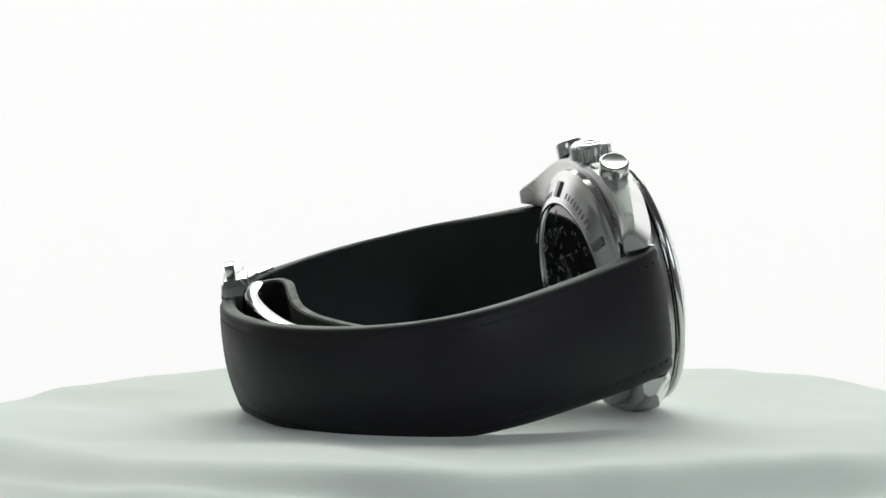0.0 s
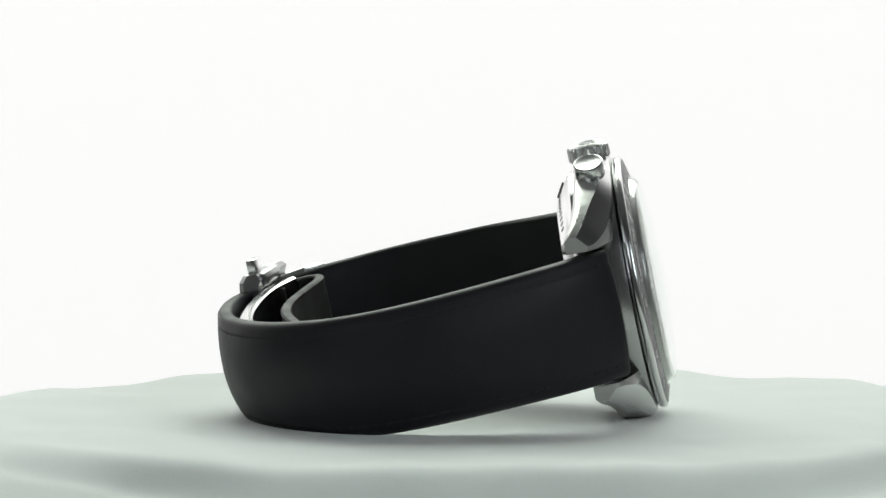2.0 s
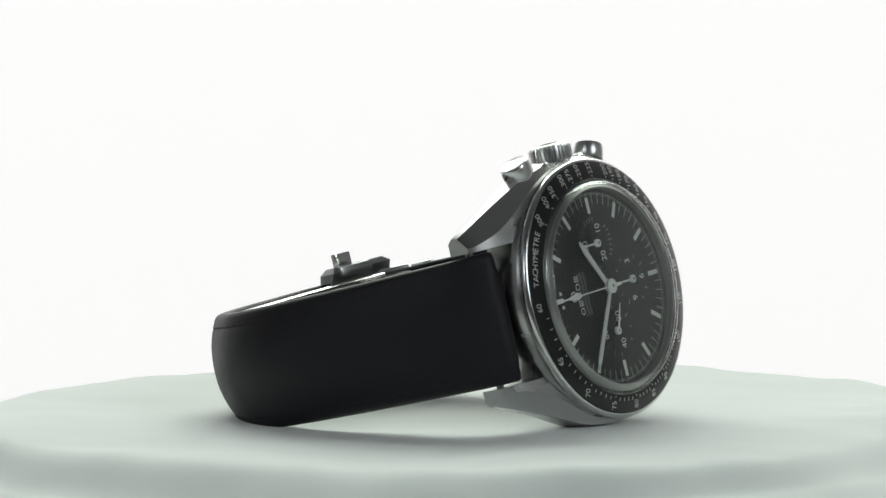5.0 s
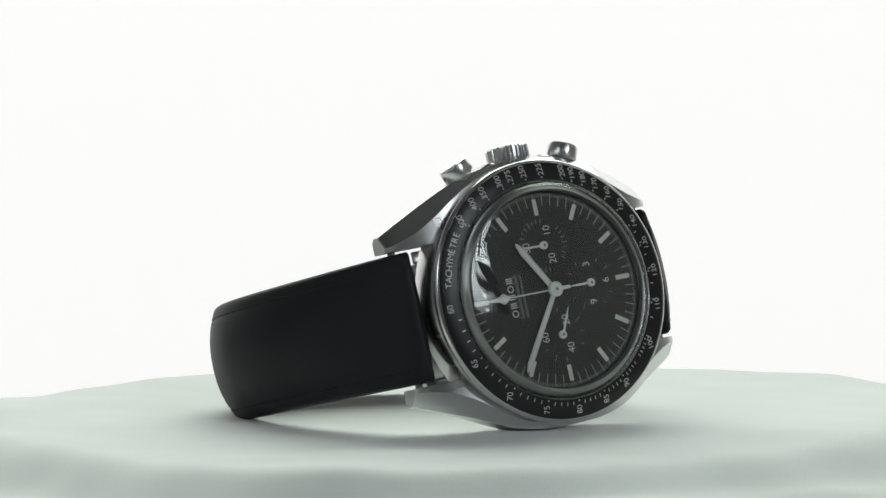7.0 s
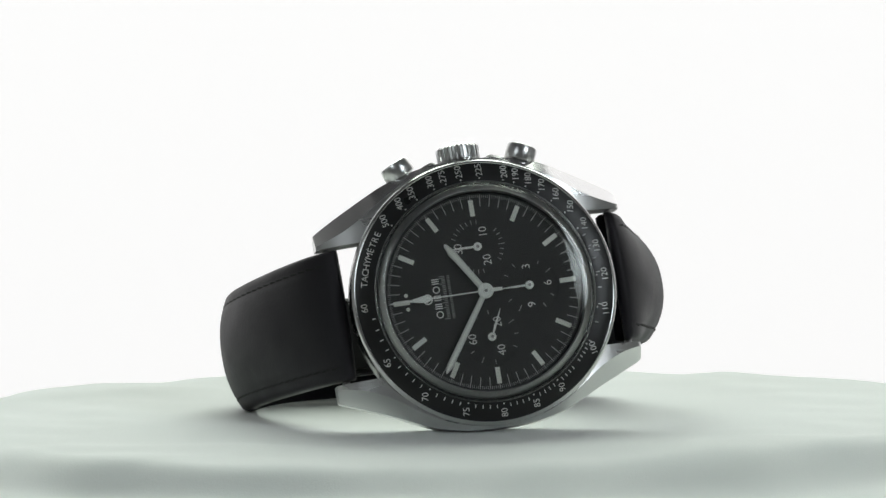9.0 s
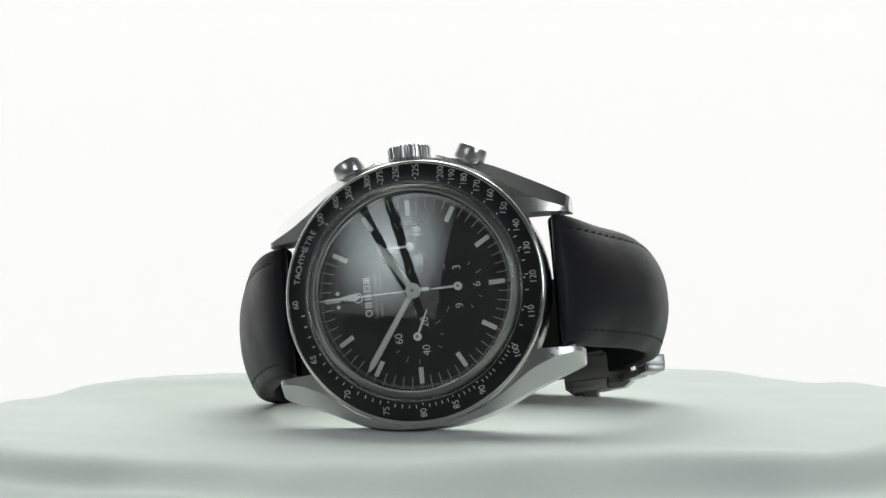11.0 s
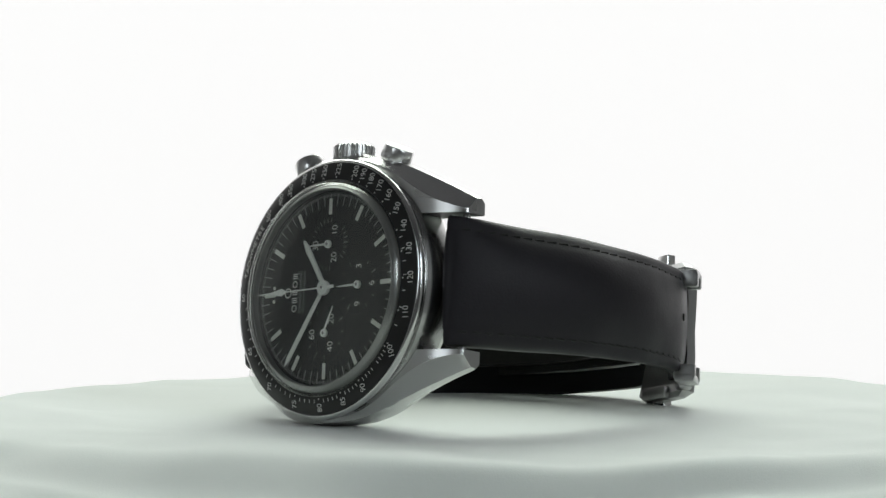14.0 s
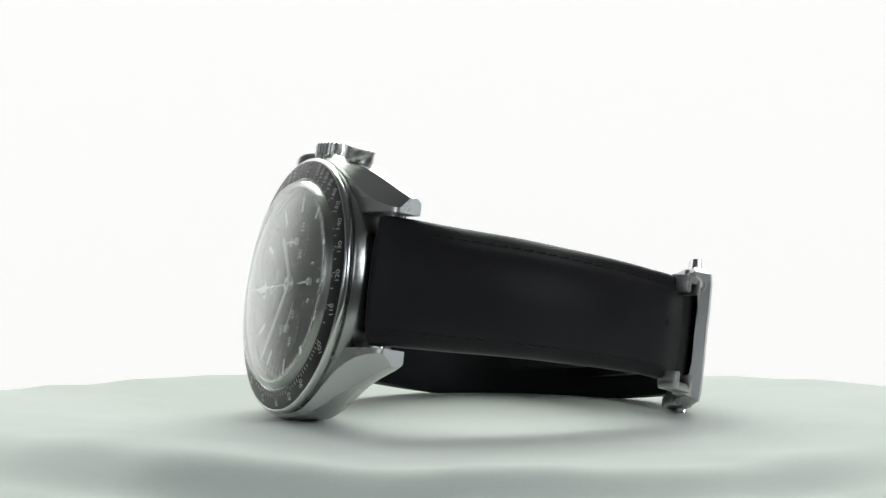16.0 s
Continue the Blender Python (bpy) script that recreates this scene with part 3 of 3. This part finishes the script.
def caseback(watch):
    ring = part("caseback", lathe([(19.3, -7.2), (19.1, -8.2), (18.5, -8.75), (18.1, -8.85), (17.8, -9.15), (14.8, -10.85), (14.5, -10.98), (14.1, -10.9),
                                   (13.9, -10.6), (13.9, -7.2)], 128, close=True), steel, watch, "polished steel caseback ring")
    for k in range(6):
        a = 37 + 60 * k
        m = clock(a, 16.4, -9.95) @ Matrix.Rotation(math.atan(0.567), 4, "X")
        # raised dark block whose colour stands in for the shade inside a slot
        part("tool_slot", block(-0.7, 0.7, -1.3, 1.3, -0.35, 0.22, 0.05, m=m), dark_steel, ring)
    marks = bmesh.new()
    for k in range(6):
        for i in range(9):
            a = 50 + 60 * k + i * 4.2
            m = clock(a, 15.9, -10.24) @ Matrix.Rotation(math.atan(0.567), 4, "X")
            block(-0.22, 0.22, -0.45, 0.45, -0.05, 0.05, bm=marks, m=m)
    part("engraving", marks, dark_steel, ring, "engraved lettering simplified to dark bars")
    glass = part("caseback_window", lathe([(14.0, -10.5), (13.4, -10.7), (7, -10.95), (0, -11.05), (0, -10.0), (14.0, -10.0)], 96), smoked, watch,
                 "dark glass window over the movement")
    rnd = random.Random(4)
    for k in range(110):      # plates and wheels of the movement behind the glass
        r, a = 12.3 * math.sqrt(rnd.random()), rnd.random() * 360
        z = -11.055 + 0.36 * (r / 14.0) ** 2 + 0.01
        w = 0.25 + 0.9 * rnd.random()
        if k % 3:
            bm = block(-w, w, -0.14, 0.14, -0.03, 0.03, 0.02, m=clock(a, r, z) @ Matrix.Rotation(rnd.random() * 3, 4, "Z"), seg=1)
        else:
            bm = lathe([(w * 0.6, -0.03), (w * 0.6, 0.03), (w * 0.85, 0.03), (w * 0.85, -0.03)], 24, m=clock(a, r, z), close=True)
        part("movement_piece", bm, gold, glass)
    return ring


def swell(u, tame):
    """How far the strap's section bellies out along its length: flat at the lug and at the clasp."""
    a, b = min(1, u / 0.3), min(1, max(0, (u - tame) / (0.97 - tame)))
    return a * a * (3 - 2 * a) * (1 - b * b * (3 - 2 * b))


FS = [-0.985, -0.95, -0.90, -0.85, -0.79, -0.73, -0.64, -0.54, -0.42, -0.28, -0.14, 0.0]
FS = FS + [-f for f in FS[-2::-1]]


def strap(name, path, half, thick, mat, watch, label, steps=70, pad=2.3, stitched=True, round_end=False, tame=0.7, skew=0.0, lift=0.0):
    """A leather strap: a padded band swept along (y, z) points of its outer face. half, thick: values from lug to end."""
    pts, length = spline(path, steps)
    frames = []
    for k, p in enumerate(pts):
        a, b = pts[max(k - 1, 0)], pts[min(k + 1, steps)]
        tangent = (b - a).normalized()
        frames.append((p, tangent))
    side = 1 if path[0][0] > 0 else -1
    secs = []
    for k, (p, tg) in enumerate(frames):
        u = k / steps
        hw = half[0] + (half[1] - half[0]) * min(1, u * 1.15)
        th = thick[0] + (thick[1] - thick[0]) * min(1, u * 2.2) ** 0.7
        nrm = Vector((tg.y, -tg.x)) * (-side)      # towards the outside of the loop
        if nrm.dot(p - Vector((2, -34))) < 0:
            nrm = -nrm
        if round_end:
            e = max(0.0, (u - 0.93) / 0.07)
            hw *= math.sqrt(max(0.02, 1 - (e * 0.9) ** 2))
        pd = 0.6 + (pad - 0.6) * swell(u, tame)
        nose = min(1.0, (k + 0.3) / 2.0)
        nose = math.sqrt(1 - (1 - nose) ** 2)
        shift = -0.5 * th * (1 - nose) - 0.2
        ring = []
        late = min(1, max(0, (u - 0.4) / 0.35))
        late = late * late * (3 - 2 * late)
        crest = lambda x: -pd * abs(x / hw) ** 2.3 - skew * late * max(0, -x / hw) ** 1.3
        top = [(f * hw, crest(f * hw) - (0.22 if abs(f) > 0.97 else 0.0) - (0.12 if 0.76 < abs(f) < 0.82 else 0.0))
               for f in FS]
        low = lambda x: -th + 0.85 * crest(x) + 0.12 * th * abs(x / hw) ** 2
        for x, d in [(-hw, -th * 0.68 - pd * 0.9), (-hw, -0.5 - pd)] + top + [(hw, -0.5 - pd), (hw, -th * 0.68 - pd * 0.9), (hw - 0.35, low(hw)),
                     (hw * 0.6, low(hw * 0.6)), (0, -th), (-hw * 0.6, low(hw * 0.6)), (-hw + 0.35, low(hw))]:
            if d < 0 and abs(x) >= hw:
                d -= skew * late * (x < 0)
            q = p + nrm * (d * nose + shift + 0.2)
            ring.append((x * (1 - lift * late) if x < 0 else x, q.x, q.y))
        secs.append(ring)
    bm = loft(secs)
    ob = part(name, bm, [mat, lining, edge_paint], watch, label, smooth=70)
    last = len(FS)
    n = last + 9
    for f in ob.data.polygons:
        k = f.index % n
        if f.index < steps * n:
            if last + 4 <= k <= last + 7:
                f.material_index = 1
            elif k in (0, 1, last + 1, last + 2, last + 3, n - 1):
                f.material_index = 2
    if stitched:
        for sx in (-1, 1):
            st = bmesh.new()
            count = int(length / 2.1)
            for i in range(2, count - 1):
                s = i / count * steps
                k = int(s)
                (p, tg), u = frames[k], i / count
                p = p.lerp(frames[min(k + 1, steps)][0], s - k)
                hw = half[0] + (half[1] - half[0]) * min(1, u * 1.15)
                nrm = Vector((tg.y, -tg.x)) * (-side)
                if nrm.dot(p - Vector((2, -34))) < 0:
                    nrm = -nrm
                pd = 0.6 + (pad - 0.6) * swell(u, tame)
                late = min(1, max(0, (u - 0.4) / 0.35))
                late = late * late * (3 - 2 * late) * (sx < 0)
                q = p + nrm * (-pd * 0.79 ** 2.3 - 0.10 - skew * late * 0.79 ** 1.3)
                axis = Vector((0.12 * sx, tg.x, tg.y)).normalized()
                up = Vector((0, nrm.x, nrm.y))
                m = Matrix((axis, up.cross(axis).normalized(), up)).transposed().to_4x4()
                m.translation = Vector((sx * hw * 0.79 * (1 - lift * late), q.x, q.y)) * MM
                block(-0.8, 0.8, -0.18, 0.18, -0.2, 0.07, 0.06, bm=st, m=m, seg=1)
            part("stitching", st, thread, ob, "row of black thread stitches")
    return ob


def band(path, hw, th, steps=40, ends=1.0, off=0.0):
    """A thin metal or leather ribbon along (y, z) points, rounded at its edges; half width hw."""
    pts, _ = spline(path, steps)
    secs = []
    for k, p in enumerate(pts):
        tg = (pts[min(k + 1, steps)] - pts[max(k - 1, 0)]).normalized()
        nr = Vector((-tg.y, tg.x))
        w = hw * (ends + (1 - ends) * math.sin(math.pi * k / steps))
        ring = []
        for x, d in ((-w, 0.3), (-w + 0.25, 0.5), (w - 0.25, 0.5), (w, 0.3), (w, -0.3), (w - 0.25, -0.5), (-w + 0.25, -0.5), (-w, -0.3)):
            q = p + nr * d * th
            ring.append((x + off, q.x, q.y))
        secs.append(ring)
    return loft(secs)


def clasp(watch):
    # outer cover of the folding clasp: faceted plate across the strap
    secs = []
    for x, zo, zi, ya, yb in ((-10.9, -62.5, -60.2, -19.2, -9.8), (-10.0, -63.2, -59.6, -20.5, -8.8), (-8.6, -63.4, -60.2, -20.5, -8.6), (-4.4, -63.6, -60.9, -20.3, -8.9),
                              (0, -63.7, -61.0, -20.0, -9.1), (4.4, -63.6, -60.9, -20.3, -8.9), (8.6, -63.4, -60.2, -20.5, -8.6), (10.0, -63.2, -59.6, -20.5, -8.8),
                              (10.9, -62.5, -60.2, -19.2, -9.8)):
        dz = 1.5      # the plate leans with the curve of the loop
        secs.append([(x, ya, zi + dz), (x, ya, zo + dz + 0.7), (x, ya + 0.7, zo + dz), (x, yb - 0.7, zo - dz), (x, yb, zo - dz + 0.7), (x, yb, zi - dz)])
    cover = part("clasp_cover", loft(secs), clasp_steel, watch, "brushed steel folding clasp cover", smooth=12, m=pose(0, -0.0013, 0))
    lean = Matrix.Rotation(radians(-15), 4, "X")
    for x0, x1 in ((-8.6, -1.0), (1.4, 8.6)):
        part("inlay", block(x0, x1, -3.9, 3.9, -0.02, 0.3, 0.1, m=Matrix.Translation((0, -14.5 * MM, -63.75 * MM)) @ lean), lamp_black, cover, "dark inlay on the clasp cover")
    for s in (-1, 1):
        at = Matrix.Translation((s * 11.6 * MM, -12.9 * MM, -62.2 * MM)) @ lean
        button = part("clasp_button", block(-1.5, 1.5, -1.5, 1.5, -0.8, 0.8, 0.3, m=at), steel, cover, "small steel release button")
        part("button_stem", block(-1.6, 0.2, -0.8, 0.8, -0.5, 0.5, 0.15, m=Matrix.Translation((s * 10.6 * MM, -12.9 * MM, -62.0 * MM)) @ lean), steel, button)
        part("clasp_shoulder", block(-1.0, 1.0, -3.3, 3.3, -1.8, 1.8, 0.5, m=Matrix.Translation((s * 9.9 * MM, -13.6 * MM, -61.2 * MM)) @ lean), clasp_steel, cover)
        # bracket that hooks round the edge of the strap's end
        hook = Matrix.Translation(((9.0 if s < 0 else 7.8) * s * MM, -24.4 * MM, -54.6 * MM)) @ Matrix.Rotation(radians(-60), 4, "X")
        size = 1.0 if s < 0 else 0.7
        bm = block(-0.65, 0.65, -2.6 * size, 2.6 * size, -1.6, 1.6, 0.4, m=hook)
        for e in (-1, 1):
            block(-1.2, 1.2, 2.0 * e * size - 0.5, 2.0 * e * size + 0.5, -1.75, 1.75, 0.35, bm=bm, m=hook @ Matrix.Translation((-s * 1.0 * MM, 0, 0)))
        part("hook", bm, clasp_steel, cover, "polished steel bracket round the strap's edge")
        part("hinge_loop", block(-0.7, 0.7, -3.0, 3.0, -1.2, 1.2, 0.5, m=Matrix.Translation(((9.2 if s < 0 else 8.0) * s * MM, -20.6 * MM, -58.4 * MM)) @ Matrix.Rotation(radians(-45), 4, "X")), clasp_steel, cover,
             "polished hinge loop")
    part("blade", band(((-18.0, -57.4), (-11, -60.2), (-2, -61.3), (8, -61.4), (15, -60.6), (19.5, -59.2)), 6.6, 2.1, off=1.7), steel, watch,
         "curved polished steel clasp blade")
    return cover


def wristwatch():
    watch = new("wristwatch")
    tagged(watch, "steel chronograph wristwatch with black leather strap lying on its side", "watch")
    watch.empty_display_size = 0.01
    case = part("case", lathe([(0, -7.3), (19.3, -7.3), (19.75, -7.0), (19.95, -6.2), (20.1, -4.0), (20.0, -2.2), (19.8, -1.6), (19.4, -1.35), (19.0, -1.15), (0, -1.15)], 144), satin, watch,
                "polished and brushed steel watch case")
    for sx in (-1, 1):
        for sy in (-1, 1):
            lug(sx, sy, case)
    for s in (-1, 1):
        crown_guard(s, case)
    bezel(watch)
    dial(watch)
    crystal(watch)
    caseback(watch)
    crown(watch)
    pusher(65.0, watch)
    pusher(115.0, watch)
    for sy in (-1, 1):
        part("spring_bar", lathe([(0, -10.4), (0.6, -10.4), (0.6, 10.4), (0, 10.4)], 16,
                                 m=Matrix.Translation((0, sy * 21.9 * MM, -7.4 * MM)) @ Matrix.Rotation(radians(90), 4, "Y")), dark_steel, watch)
    strap("strap_long", ((20.1, -3.4), (22.2, -3.3), (26.4, -7.6), (31.6, -17), (35.8, -28), (37.2, -38), (35.5, -46.5), (31.4, -53.5), (26, -59), (19, -63.4), (11, -66.4), (2, -67.7), (-6, -67.2), (-11.5, -65.4)),
          (9.9, 8.6), (4.4, 2.7), leather, watch, "black stitched leather strap half, curved round to the clasp", steps=96, tame=0.58, skew=0.5, lift=0.10)
    strap("strap_short", ((-20.5, -3.5), (-22.3, -3.5), (-25.5, -7.4), (-29.6, -15.5), (-32.4, -24), (-33.0, -31), (-31.9, -40), (-28.4, -49.5), (-25.3, -54.9)),
          (9.9, 8.1), (4.4, 2.7), leather, watch, "black stitched leather strap half ending at the clasp", pad=3.9, tame=0.5)
    part("strap_fold", band(((-24.6, -52.2), (-21.9, -56.6), (-18.4, -59.6)), 8.0, 1.6, 12), lining, watch, "narrow black leather fold held in the clasp")
    part("strap_tail", band(((-13, -58.9), (-17.4, -58.4), (-20.0, -56.0), (-19.6, -53.4), (-16, -52.7), (-8, -54.3), (0, -55.6), (8, -55.4), (16, -53.6), (25, -50.6)),
                            5.8, 1.6, 110, off=1.8), worn, watch, "worn leather strap tail looped inside the band")
    # no hole is cut: a black disc paints in its shaded inside
    hole = Matrix.Translation((0.4 * MM, -27.35 * MM, -51.4 * MM)) @ Matrix.Rotation(radians(122), 4, "X")
    part("strap_hole", lathe([(0, 0.25), (0.5, 0.25), (0.62, 0.1), (0.62, -0.5), (0, -0.5)], 20, m=hole), thread, watch, "black disc standing for a small punched strap hole")
    clasp(watch)
    return watch


studio()
softbox(0.966, -1.108, 0.68, key_fabric)
softbox(-0.80, -1.25, 0.68, fill_fabric, 300)
the_cloth = cloth()
the_watch = wristwatch()


def motions():
    """The turntable carries cloth and watch round its upright axis."""
    times = [0.5 * k for k in range(33)]
    walk(the_cloth, [(t, Matrix.Rotation(turn(t), 4, "Z")) for t in times])
    walk(the_watch, [(t, Matrix.Rotation(turn(t), 4, "Z") @ REST) for t in times])


motions()
